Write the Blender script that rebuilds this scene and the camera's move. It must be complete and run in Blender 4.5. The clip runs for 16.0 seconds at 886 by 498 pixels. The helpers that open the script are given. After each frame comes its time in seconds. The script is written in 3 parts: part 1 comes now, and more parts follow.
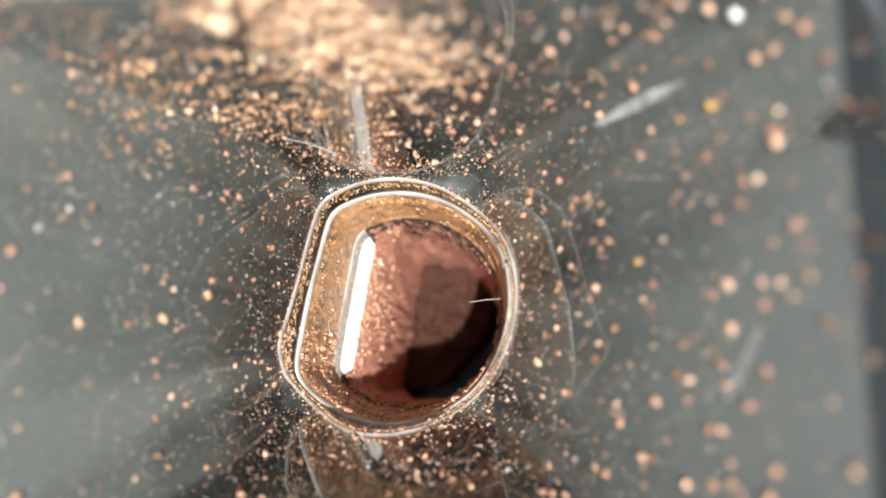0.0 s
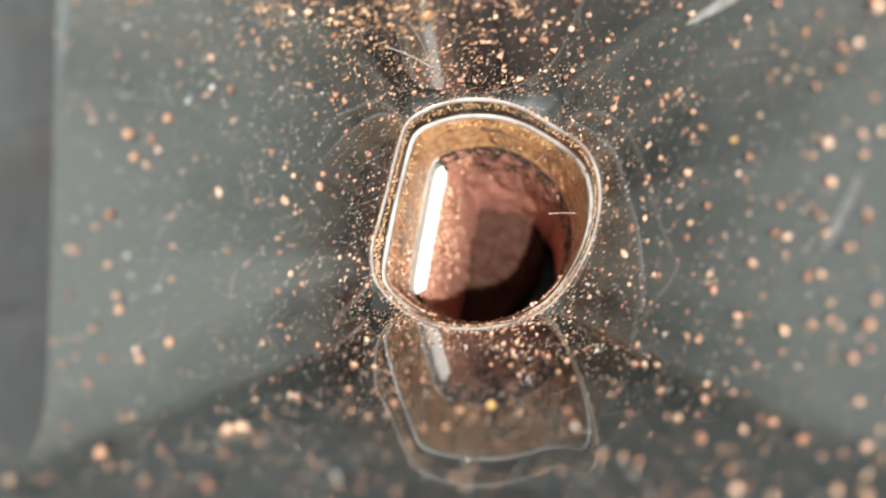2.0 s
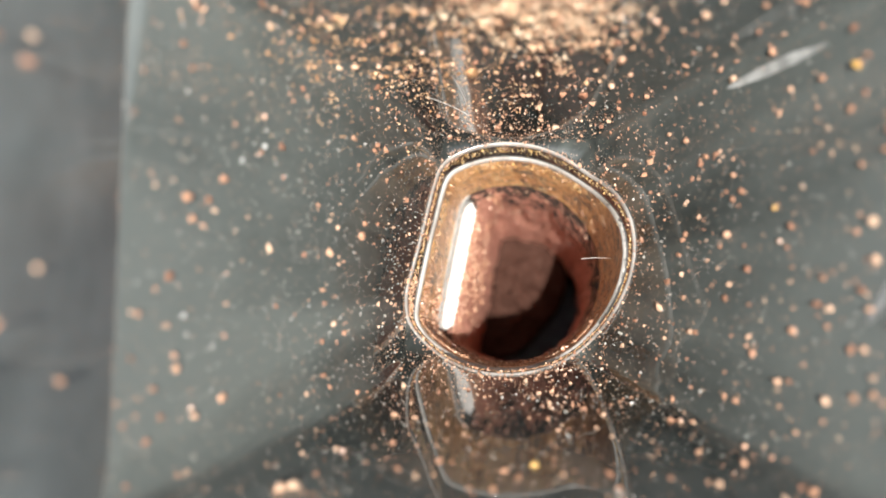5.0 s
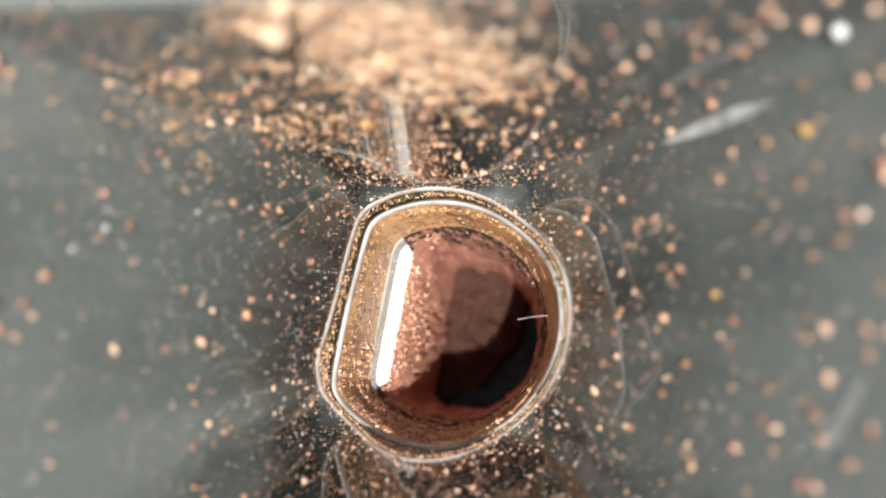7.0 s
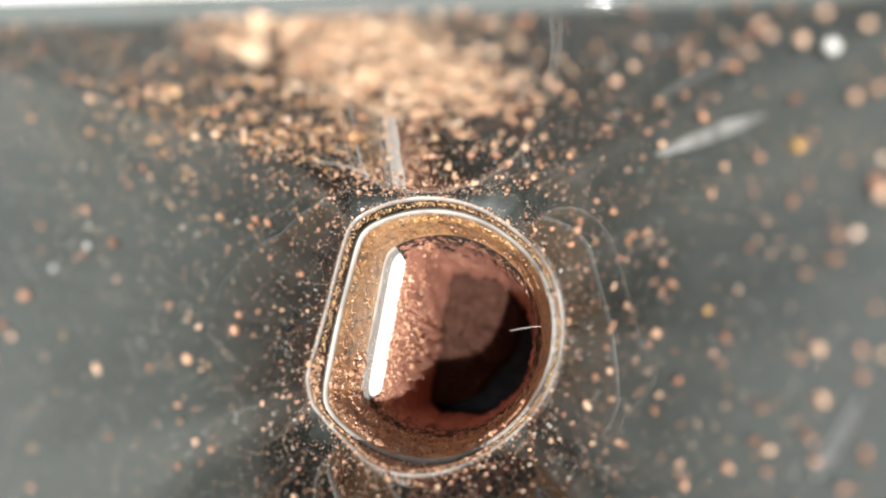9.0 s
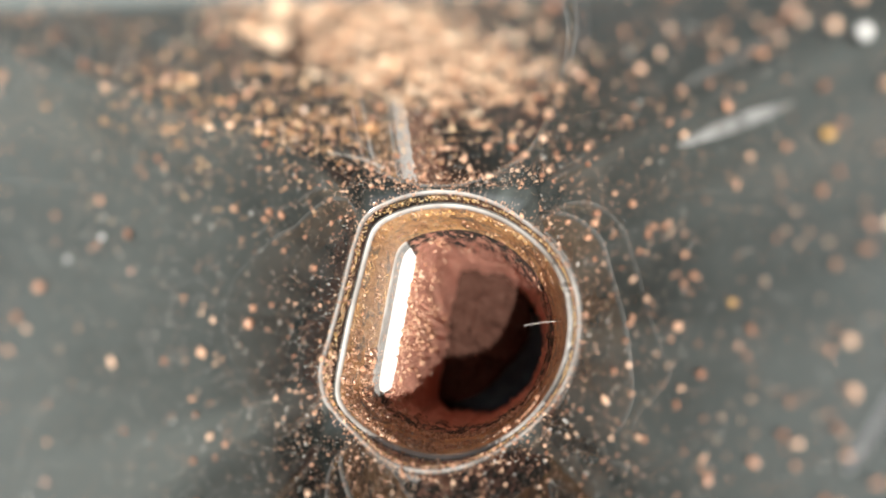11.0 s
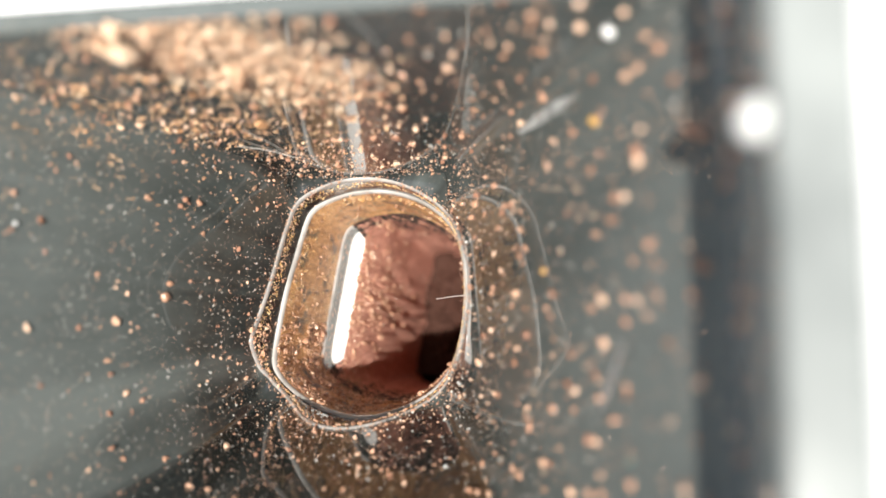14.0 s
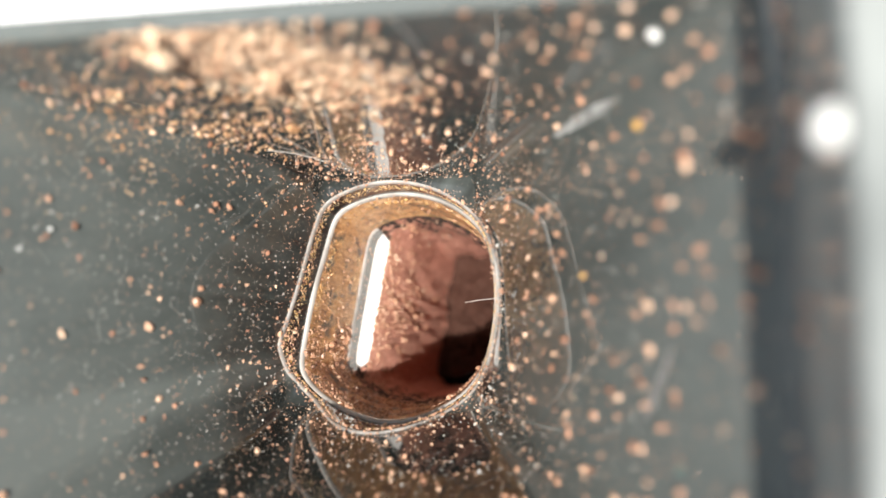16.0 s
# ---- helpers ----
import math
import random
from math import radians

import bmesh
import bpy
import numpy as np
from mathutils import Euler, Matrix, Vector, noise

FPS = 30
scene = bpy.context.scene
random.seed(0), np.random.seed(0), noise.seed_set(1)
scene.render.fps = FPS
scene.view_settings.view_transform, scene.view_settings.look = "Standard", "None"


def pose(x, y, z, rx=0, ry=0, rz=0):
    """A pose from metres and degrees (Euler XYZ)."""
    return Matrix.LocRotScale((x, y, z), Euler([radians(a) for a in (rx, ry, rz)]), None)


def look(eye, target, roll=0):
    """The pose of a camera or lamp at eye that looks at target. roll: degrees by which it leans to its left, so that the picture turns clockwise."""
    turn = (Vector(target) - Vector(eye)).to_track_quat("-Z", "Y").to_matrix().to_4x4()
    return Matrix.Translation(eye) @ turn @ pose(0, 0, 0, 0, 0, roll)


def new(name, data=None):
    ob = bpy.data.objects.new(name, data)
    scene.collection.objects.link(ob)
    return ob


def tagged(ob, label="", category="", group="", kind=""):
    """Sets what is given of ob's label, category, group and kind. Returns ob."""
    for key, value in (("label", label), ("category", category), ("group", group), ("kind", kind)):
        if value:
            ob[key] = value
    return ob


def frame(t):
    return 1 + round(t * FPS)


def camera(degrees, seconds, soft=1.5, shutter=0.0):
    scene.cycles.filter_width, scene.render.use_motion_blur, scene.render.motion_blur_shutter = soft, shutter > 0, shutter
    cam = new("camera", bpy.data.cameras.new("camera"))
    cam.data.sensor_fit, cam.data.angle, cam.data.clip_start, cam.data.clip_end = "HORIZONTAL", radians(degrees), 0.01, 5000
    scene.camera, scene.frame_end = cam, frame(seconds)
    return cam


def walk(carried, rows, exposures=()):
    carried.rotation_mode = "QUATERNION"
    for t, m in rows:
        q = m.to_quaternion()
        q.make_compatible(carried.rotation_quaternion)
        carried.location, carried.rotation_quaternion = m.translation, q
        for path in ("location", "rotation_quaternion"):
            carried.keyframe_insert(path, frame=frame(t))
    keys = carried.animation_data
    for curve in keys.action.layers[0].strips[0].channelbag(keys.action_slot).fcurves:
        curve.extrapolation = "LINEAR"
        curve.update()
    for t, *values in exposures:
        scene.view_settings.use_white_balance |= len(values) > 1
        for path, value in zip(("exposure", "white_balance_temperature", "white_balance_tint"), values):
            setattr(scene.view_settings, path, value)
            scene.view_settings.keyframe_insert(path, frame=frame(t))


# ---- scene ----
cam = camera(53.8, 16.0, soft=1.7, shutter=0.5)
METRES, EYE, TILT, LEAN, TURN = 0.14, 0.150, -81.3, 4.9, 0.0
ROWS = [
    (0.0, 0.0, 0.0, 0.0, 0.0, 0.0, -0.0),
    (0.5, 0.0002, -0.0385, 0.0042, 0.03, 0.0, -0.02),
    (1.0, -0.009, -0.0552, -0.0133, 0.1, -0.03, 0.03),
    (1.5, -0.0565, -0.0778, -0.0722, 0.29, 0.04, -0.12),
    (2.0, -0.0922, -0.0686, -0.1143, 0.67, -0.02, -0.63),
    (2.5, -0.1264, -0.1361, -0.1546, 1.15, 0.14, -1.16),
    (3.0, -0.1184, -0.1708, -0.1427, 1.14, 0.15, -1.18),
    (3.5, -0.1205, -0.1517, -0.1445, 1.19, 0.21, -1.27),
    (4.0, -0.105, -0.1253, -0.1306, 1.21, 0.35, -1.28),
    (4.5, -0.1281, -0.0908, -0.088, 1.1, 0.27, -1.56),
    (5.0, -0.1332, -0.0863, -0.0608, 0.89, 0.12, -1.69),
    (7.5, -0.0248, 0.0682, 0.0434, 1.07, -0.96, -0.62),
    (8.0, -0.0285, 0.062, 0.0465, 1.02, -0.96, -0.57),
    (8.5, -0.0291, 0.0647, 0.0459, 1.0, -1.01, -0.52),
    (9.0, -0.0272, 0.0647, 0.0463, 1.02, -0.97, -0.53),
    (11.5, -0.05, 0.0775, 0.0369, 1.02, -1.02, -0.56),
    (12.0, -0.0548, 0.0787, 0.035, 0.98, -1.06, -0.56),
    (12.5, -0.0256, 0.0702, 0.0357, 0.94, -1.17, -0.56),
    (13.0, 0.0825, 0.0117, 0.0342, 4.19, -1.54, -0.09),
    (13.5, 0.1495, -0.0149, 0.0322, 5.77, -1.78, 0.4),
    (14.0, 0.1563, -0.0175, 0.0327, 5.82, -1.8, 0.46),
    (14.5, 0.153, -0.0205, 0.0352, 5.86, -1.79, 0.46),
    (15.0, 0.1463, -0.0184, 0.0386, 5.92, -1.79, 0.44),
    (15.5, 0.138, -0.0137, 0.0389, 6.09, -1.82, 0.52),
    (16.0, 0.1297, -0.0144, 0.0377, 6.33, -1.84, 0.66),
]
walk(cam, [(t, pose(0, 0, EYE, TILT, LEAN, TURN) @ pose(METRES * x, METRES * y, METRES * z, 90 + pitch, roll, yaw)) for t, x, y, z, yaw, pitch, roll in ROWS],
     exposures=[(0.0, 0.98), (1.5, 0.95), (5.0, 0.95), (7.5, 0.84), (12.5, 0.80), (14.0, 0.86), (16.0, 0.86)])
cam.data.dof.use_dof = True
cam.data.dof.focus_distance = 0.158
cam.data.dof.aperture_fstop = 10.5

# ---- light ----
SUN_WAY = Vector((0.095, -0.170, 1.0)).normalized()  # towards the sun
world = bpy.data.worlds.new("sky")
scene.world = world
world.use_nodes = True
wn = world.node_tree.nodes
sky = wn.new("ShaderNodeTexSky")
sky.sky_type, sky.sun_disc = "NISHITA", False
sky.sun_elevation = math.asin(SUN_WAY.z)
sky.sun_rotation = math.atan2(SUN_WAY.x, SUN_WAY.y)
haze = wn.new("ShaderNodeHueSaturation")
haze.inputs["Saturation"].default_value = 0.45
world.node_tree.links.new(sky.outputs[0], haze.inputs["Color"])
world.node_tree.links.new(haze.outputs[0], wn["Background"].inputs[0])
wn["Background"].inputs[1].default_value = 0.09
sun = new("sun", bpy.data.lights.new("sun", "SUN"))
sun.data.energy, sun.data.angle, sun.data.color = 4.5, radians(0.6), (1.0, 0.95, 0.87)
sun.matrix_basis = look((0.1, -0.15, 1.2), Vector((0.1, -0.15, 1.2)) - SUN_WAY)


MM = 0.001
HOLE = (-22.4, 14.0)  # the tube's axis, in millimetres


# ---- materials ----
def material(name):
    m = bpy.data.materials.new(name)
    m.use_nodes = True
    return m, m.node_tree.nodes, m.node_tree.links, m.node_tree.nodes["Principled BSDF"]


def noise_at(nodes, links, scale, detail=4.0, rough=0.6):
    co = nodes.new("ShaderNodeTexCoord")
    n = nodes.new("ShaderNodeTexNoise")
    n.inputs["Scale"].default_value, n.inputs["Detail"].default_value, n.inputs["Roughness"].default_value = scale, detail, rough
    links.new(co.outputs["Object"], n.inputs["Vector"])
    return n.outputs["Fac"]


def ramp(nodes, links, fac, stops):
    r = nodes.new("ShaderNodeValToRGB")
    e = r.color_ramp.elements
    e[0].position, e[0].color = stops[0][0], (*stops[0][1], 1)
    e[1].position, e[1].color = stops[-1][0], (*stops[-1][1], 1)
    for p, c in stops[1:-1]:
        k = e.new(p)
        k.color = (*c, 1)
    links.new(fac, r.inputs[0])
    return r.outputs[0]


def mix(nodes, links, fac, a, b):
    m = nodes.new("ShaderNodeMix")
    m.data_type = "RGBA"
    links.new(fac, m.inputs["Factor"])
    for sock, v in ((m.inputs["A"], a), (m.inputs["B"], b)):
        if isinstance(v, tuple):
            sock.default_value = (*v, 1)
        else:
            links.new(v, sock)
    return m.outputs["Result"]


def bump(nodes, links, bsdf, fac, strength, dist):
    b = nodes.new("ShaderNodeBump")
    b.inputs["Strength"].default_value, b.inputs["Distance"].default_value = strength, dist
    links.new(fac, b.inputs["Height"])
    links.new(b.outputs[0], bsdf.inputs["Normal"])


def smoky_plastic():
    """Dark smoky plastic under a thin grey film of dust, with shade and missing sky reflections painted into its tone.
    """
    m, n, l, b = material("smoky_plastic")
    co = n.new("ShaderNodeTexCoord")
    # darker towards the mouth: painted in for the weaker sky reflection there
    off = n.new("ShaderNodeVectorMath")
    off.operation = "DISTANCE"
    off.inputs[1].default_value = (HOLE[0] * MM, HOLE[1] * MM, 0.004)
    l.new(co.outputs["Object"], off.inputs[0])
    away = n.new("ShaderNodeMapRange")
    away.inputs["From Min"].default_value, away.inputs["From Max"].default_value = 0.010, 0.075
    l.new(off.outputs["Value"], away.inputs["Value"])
    # smears that run down towards the mouth
    flat = n.new("ShaderNodeVectorMath")
    flat.operation = "SUBTRACT"
    flat.inputs[1].default_value = (HOLE[0] * MM, HOLE[1] * MM, 0)
    l.new(co.outputs["Object"], flat.inputs[0])
    xyz = n.new("ShaderNodeSeparateXYZ")
    l.new(flat.outputs[0], xyz.inputs[0])
    turn = n.new("ShaderNodeMath")
    turn.operation = "ARCTAN2"
    l.new(xyz.outputs[1], turn.inputs[0])
    l.new(xyz.outputs[0], turn.inputs[1])
    polar = n.new("ShaderNodeCombineXYZ")
    l.new(turn.outputs[0], polar.inputs[0])
    l.new(off.outputs["Value"], polar.inputs[1])
    smear = n.new("ShaderNodeTexNoise")
    smear.inputs["Scale"].default_value, smear.inputs["Detail"].default_value, smear.inputs["Distortion"].default_value = 5.0, 5.0, 0.4
    l.new(polar.outputs[0], smear.inputs[0])
    blot = noise_at(n, l, 42, 5, 0.65)
    both = n.new("ShaderNodeMath")
    both.operation = "ADD"
    l.new(smear.outputs[0], both.inputs[0])
    l.new(blot, both.inputs[1])
    wob = n.new("ShaderNodeMath")
    wob.operation = "MULTIPLY_ADD"
    wob.inputs[1].default_value, wob.inputs[2].default_value = 1.2, -1.23
    l.new(both.outputs[0], wob.inputs[0])
    tot = n.new("ShaderNodeMath")
    tot.operation = "ADD"
    l.new(away.outputs[0], tot.inputs[0])
    l.new(wob.outputs[0], tot.inputs[1])
    # toned paler to the left and far side, painting in their stronger sunlight
    lean = n.new("ShaderNodeMath")
    lean.operation = "MULTIPLY_ADD"
    lean.inputs[1].default_value = 1.0
    side = n.new("ShaderNodeVectorMath")
    side.operation = "DOT_PRODUCT"
    side.inputs[1].default_value = (-0.6, 0.4, 0)
    l.new(flat.outputs[0], side.inputs[0])
    l.new(side.outputs["Value"], lean.inputs[0])
    l.new(tot.outputs[0], lean.inputs[2])
    # a pale smear runs down the left wall, beside the crease
    aside = n.new("ShaderNodeMath")
    aside.operation = "SUBTRACT"
    aside.inputs[1].default_value = -2.56
    l.new(turn.outputs[0], aside.inputs[0])
    wide = n.new("ShaderNodeMath")
    wide.operation = "ABSOLUTE"
    l.new(aside.outputs[0], wide.inputs[0])
    band = n.new("ShaderNodeMapRange")
    band.interpolation_type = "SMOOTHSTEP"
    band.inputs["From Min"].default_value, band.inputs["From Max"].default_value = 0.0, 0.15
    band.inputs["To Min"].default_value, band.inputs["To Max"].default_value = 1.5, 0.0
    l.new(wide.outputs[0], band.inputs["Value"])
    fine = n.new("ShaderNodeTexNoise")
    fine.inputs["Scale"].default_value, fine.inputs["Detail"].default_value = 16.0, 5.0
    l.new(polar.outputs[0], fine.inputs[0])
    streaks = n.new("ShaderNodeMath")
    streaks.operation = "MULTIPLY"
    l.new(band.outputs[0], streaks.inputs[0])
    l.new(fine.outputs[0], streaks.inputs[1])
    smeared = n.new("ShaderNodeMath")
    l.new(lean.outputs[0], smeared.inputs[0])
    l.new(streaks.outputs[0], smeared.inputs[1])
    # the near wall is painted darker, in place of a shadow cast on it
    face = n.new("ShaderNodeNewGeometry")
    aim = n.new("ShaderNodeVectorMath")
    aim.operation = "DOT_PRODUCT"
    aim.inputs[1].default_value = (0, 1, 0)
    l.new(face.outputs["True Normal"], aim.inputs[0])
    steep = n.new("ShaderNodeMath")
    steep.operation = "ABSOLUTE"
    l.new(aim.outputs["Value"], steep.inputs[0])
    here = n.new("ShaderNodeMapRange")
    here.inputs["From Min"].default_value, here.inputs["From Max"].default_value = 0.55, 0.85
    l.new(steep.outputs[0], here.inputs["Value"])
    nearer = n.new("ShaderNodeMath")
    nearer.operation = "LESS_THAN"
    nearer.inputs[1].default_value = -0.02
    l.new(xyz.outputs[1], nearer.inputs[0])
    near_shade = n.new("ShaderNodeMath")
    near_shade.operation = "MULTIPLY"
    l.new(here.outputs[0], near_shade.inputs[0])
    l.new(nearer.outputs[0], near_shade.inputs[1])
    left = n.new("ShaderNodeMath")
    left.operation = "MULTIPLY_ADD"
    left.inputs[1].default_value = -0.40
    l.new(near_shade.outputs[0], left.inputs[0])
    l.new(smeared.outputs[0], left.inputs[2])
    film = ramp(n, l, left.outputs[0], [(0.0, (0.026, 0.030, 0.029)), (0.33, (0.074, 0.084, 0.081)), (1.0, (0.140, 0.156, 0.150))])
    speck = ramp(n, l, noise_at(n, l, 1400, 2), [(0.62, (0, 0, 0)), (0.74, (1, 1, 1))])
    l.new(mix(n, l, speck, film, (0.24, 0.20, 0.17)), b.inputs["Base Color"])
    rough = ramp(n, l, noise_at(n, l, 70, 4), [(0.3, (0.02, 0.02, 0.02)), (0.75, (0.06, 0.06, 0.06))])
    l.new(rough, b.inputs["Roughness"])
    b.inputs["IOR"].default_value = 1.7
    bump(n, l, b, noise_at(n, l, 60, 2), 0.02, 0.0004)
    return m


def clear_edge(name="clear_edge", tone=1.0):
    """Clean glossy plastic of the moulded edges."""
    m, n, l, b = material(name)
    l.new(ramp(n, l, noise_at(n, l, 90, 3), [(0.35, (0.30 * tone, 0.28 * tone, 0.26 * tone)), (0.6, (0.55 * tone, 0.53 * tone, 0.51 * tone))]), b.inputs["Base Color"])
    b.inputs["Roughness"].default_value = 0.09
    return m


def amber_wall():
    """Smoky plastic with golden cocoa powder clinging to it."""
    m, n, l, b = material("amber_wall")
    streak = n.new("ShaderNodeMapping")
    co = n.new("ShaderNodeTexCoord")
    streak.inputs["Scale"].default_value = (1, 1, 0.35)
    l.new(co.outputs["Object"], streak.inputs[0])
    t = n.new("ShaderNodeTexNoise")
    t.inputs["Scale"].default_value, t.inputs["Detail"].default_value, t.inputs["Roughness"].default_value = 480, 6, 0.8
    l.new(streak.outputs[0], t.inputs[0])
    c = ramp(n, l, t.outputs[0], [(0.36, (0.07, 0.05, 0.035)), (0.43, (0.50, 0.25, 0.11)), (0.55, (0.78, 0.45, 0.20)), (0.66, (0.90, 0.66, 0.40))])
    bare = ramp(n, l, noise_at(n, l, 170, 6, 0.75), [(0.39, (1, 1, 1)), (0.46, (0, 0, 0))])
    l.new(mix(n, l, bare, c, (0.14, 0.125, 0.11)), b.inputs["Base Color"])
    b.inputs["Roughness"].default_value = 0.3
    bump(n, l, b, t.outputs[0], 0.8, 0.0006)
    return m


def cocoa_coat(name="cocoa_coat", bare=0.34, tone=1.0, fade=0.0):
    """Thick matt chocolate powder, worn through to the dark plastic here and there."""
    m, n, l, b = material(name)
    f = noise_at(n, l, 700, 6, 0.7)
    c = ramp(n, l, f, [(p, tuple(tone * c for c in col)) for p, col in ((0.3, (0.30, 0.130, 0.090)), (0.55, (0.48, 0.230, 0.170)), (0.75, (0.60, 0.34, 0.26)))])
    worn = noise_at(n, l, 420, 6, 0.8)
    if fade:  # the coat closes further down the tube
        xyz = n.new("ShaderNodeSeparateXYZ")
        l.new(n.new("ShaderNodeTexCoord").outputs["Object"], xyz.inputs[0])
        deep = n.new("ShaderNodeMath")
        deep.operation = "MULTIPLY_ADD"
        deep.inputs[1].default_value, deep.inputs[2].default_value = -fade, -0.032 * fade
        l.new(xyz.outputs[2], deep.inputs[0])
        more = n.new("ShaderNodeMath")
        l.new(worn, more.inputs[0])
        l.new(deep.outputs[0], more.inputs[1])
        worn = more.outputs[0]
    holes = ramp(n, l, worn, [(bare, (1, 1, 1)), (bare + 0.025, (0, 0, 0))])
    l.new(mix(n, l, holes, c, (0.03, 0.025, 0.022)), b.inputs["Base Color"])
    b.inputs["Roughness"].default_value = 0.85
    bump(n, l, b, f, 0.6, 0.0006)
    return m


def crumb_coat(name, dark, mid, light, rough=0.5):
    m, n, l, b = material(name)
    g = n.new("ShaderNodeNewGeometry")
    o = n.new("ShaderNodeObjectInfo")
    a = n.new("ShaderNodeMath")
    a.operation = "ADD"
    l.new(g.outputs["Random Per Island"], a.inputs[0])
    l.new(o.outputs["Random"], a.inputs[1])
    w = n.new("ShaderNodeMath")
    w.operation = "FRACT"
    l.new(a.outputs[0], w.inputs[0])
    l.new(ramp(n, l, w.outputs[0], [(0.0, dark), (0.55, mid), (1.0, light)]), b.inputs["Base Color"])
    b.inputs["Roughness"].default_value = rough
    return m


def plain(name, low, high, scale, rough):
    m, n, l, b = material(name)
    f = noise_at(n, l, scale, 5)
    l.new(ramp(n, l, f, [(0.3, low), (0.7, high)]), b.inputs["Base Color"])
    b.inputs["Roughness"].default_value = rough
    bump(n, l, b, f, 0.1, 0.0005)
    return m


SMOKY, EDGE, AMBER, COCOA = smoky_plastic(), clear_edge(), amber_wall(), cocoa_coat("cocoa_coat", 0.34, 1.3)
CRUMB = crumb_coat("chocolate_crumb", (0.30, 0.145, 0.092), (0.55, 0.305, 0.195), (0.80, 0.55, 0.39), 0.33)
POWDER = crumb_coat("pale_powder", (0.50, 0.28, 0.17), (0.70, 0.47, 0.31), (0.84, 0.66, 0.48), 0.7)
GOLD = crumb_coat("golden_crumb", (0.45, 0.26, 0.08), (0.60, 0.36, 0.10), (0.70, 0.48, 0.18))
GILT = crumb_coat("gilt_powder", (0.42, 0.21, 0.10), (0.66, 0.38, 0.20), (0.85, 0.60, 0.38), 0.4)
RIM_EDGE = clear_edge("rim_edge", 0.8)
GLINT = crumb_coat("golden_glint", (0.62, 0.34, 0.12), (0.80, 0.52, 0.22), (0.92, 0.74, 0.48), 0.25)
PALE_DUST = crumb_coat("pale_dust", (0.30, 0.29, 0.27), (0.42, 0.40, 0.37), (0.62, 0.60, 0.57), 0.3)
PALE = crumb_coat("pale_grain", (0.55, 0.56, 0.54), (0.7, 0.7, 0.68), (0.85, 0.85, 0.83), 0.15)
DROP = plain("glossy_drop", (0.70, 0.70, 0.68), (0.80, 0.80, 0.78), 300, 0.06)
HAIR = plain("pale_hair", (0.65, 0.63, 0.60), (0.80, 0.78, 0.75), 500, 0.35)
GLEAM = plain("painted_gleam", (0.22, 0.23, 0.225), (0.70, 0.71, 0.70), 300, 0.2)
# smoky plastic lightened in its colour, for reflections on the upright walls
LIGHTENED = plain("lightened_smoky", (0.17, 0.185, 0.18), (0.30, 0.32, 0.31), 60, 0.10)
TEAL = plain("teal_crumb", (0.05, 0.30, 0.28), (0.10, 0.42, 0.38), 900, 0.4)
WHITE = plain("white_plastic", (0.72, 0.74, 0.75), (0.82, 0.83, 0.84), 60, 0.3)
LEDGE = plain("glint_pale_plastic", (0.74, 0.73, 0.72), (0.86, 0.86, 0.85), 500, 0.25)
FLARE = plain("painted_flare", (0.26, 0.27, 0.265), (0.60, 0.61, 0.60), 900, 0.2)
CHOC = cocoa_coat("chocolate", 0.30, 0.13)
CHOC.node_tree.nodes["Principled BSDF"].inputs["Specular IOR Level"].default_value = 0.1
SPECKLED = cocoa_coat("speckled_coat", 0.50, 1.3, 5.0)
STEEL = plain("grey_metal", (0.16, 0.16, 0.155), (0.42, 0.42, 0.41), 160, 0.45)
COUNTER = plain("stone_counter", (0.55, 0.55, 0.54), (0.75, 0.75, 0.74), 40, 0.4)

def mesh_of(name, verts, faces, mat, smooth=True):
    me = bpy.data.meshes.new(name)
    me.from_pydata([(x * MM, y * MM, z * MM) for x, y, z in verts], [], faces)
    me.materials.append(mat)
    if smooth:
        me.polygons.foreach_set("use_smooth", [True] * len(me.polygons))
    me.update()
    return me


def part(name, verts, faces, mat, parent=None, label="", smooth=True):
    ob = new(name, mesh_of(name, verts, faces, mat, smooth))
    ob.parent = parent
    if label:
        tagged(ob, label)
    return ob


def rings_to_faces(count, rings, closed=True):
    faces = []
    for k in range(rings - 1):
        for i in range(count if closed else count - 1):
            j = (i + 1) % count
            faces.append((k * count + i, k * count + j, (k + 1) * count + j, (k + 1) * count + i))
    return faces


# ---- plan: a funnel over a D-shaped feed tube, in millimetres ----
HOLE_R, CHORD, CHORD_TURN = 22.3, 16.2, 9.6
TOP = 73.0
FAR = (36.7, 0.013)
NA = 288


def d_radius(a, inset=0.0, chord_inset=0.0):
    """Distance from the tube's axis to its D-shaped wall."""
    n = math.pi - radians(CHORD_TURN)
    r, c = HOLE_R - inset, CHORD - inset - chord_inset
    k = math.cos(a - n)
    if k <= 0.05:
        return r
    p = 22.0
    return (r ** -p + (c / k) ** -p) ** (-1 / p) if c / k < r * 1.6 else r


def left_wall(z):
    """Where the left wall stands at the height z, and its turn in plan: steep and along the tube's flat side below, sloping above."""
    f = min(max((z + 4) / 26, 0), 1)
    x = -38.3 - 0.08 * z - 0.0042 * max(z, 0) ** 2 if z < 35 else -46.25 - 0.458 * (z - 35)
    return x, 0.167 * (1 - f) + 0.047 * f


def right_wall(z):
    """Where the right wall stands at the height z: steep at the mouth, flatter above."""
    return -5.93 + 0.4045 * z + 0.001024 * z * z


def near_wall(z):
    return -5.1 - 0.31 * z


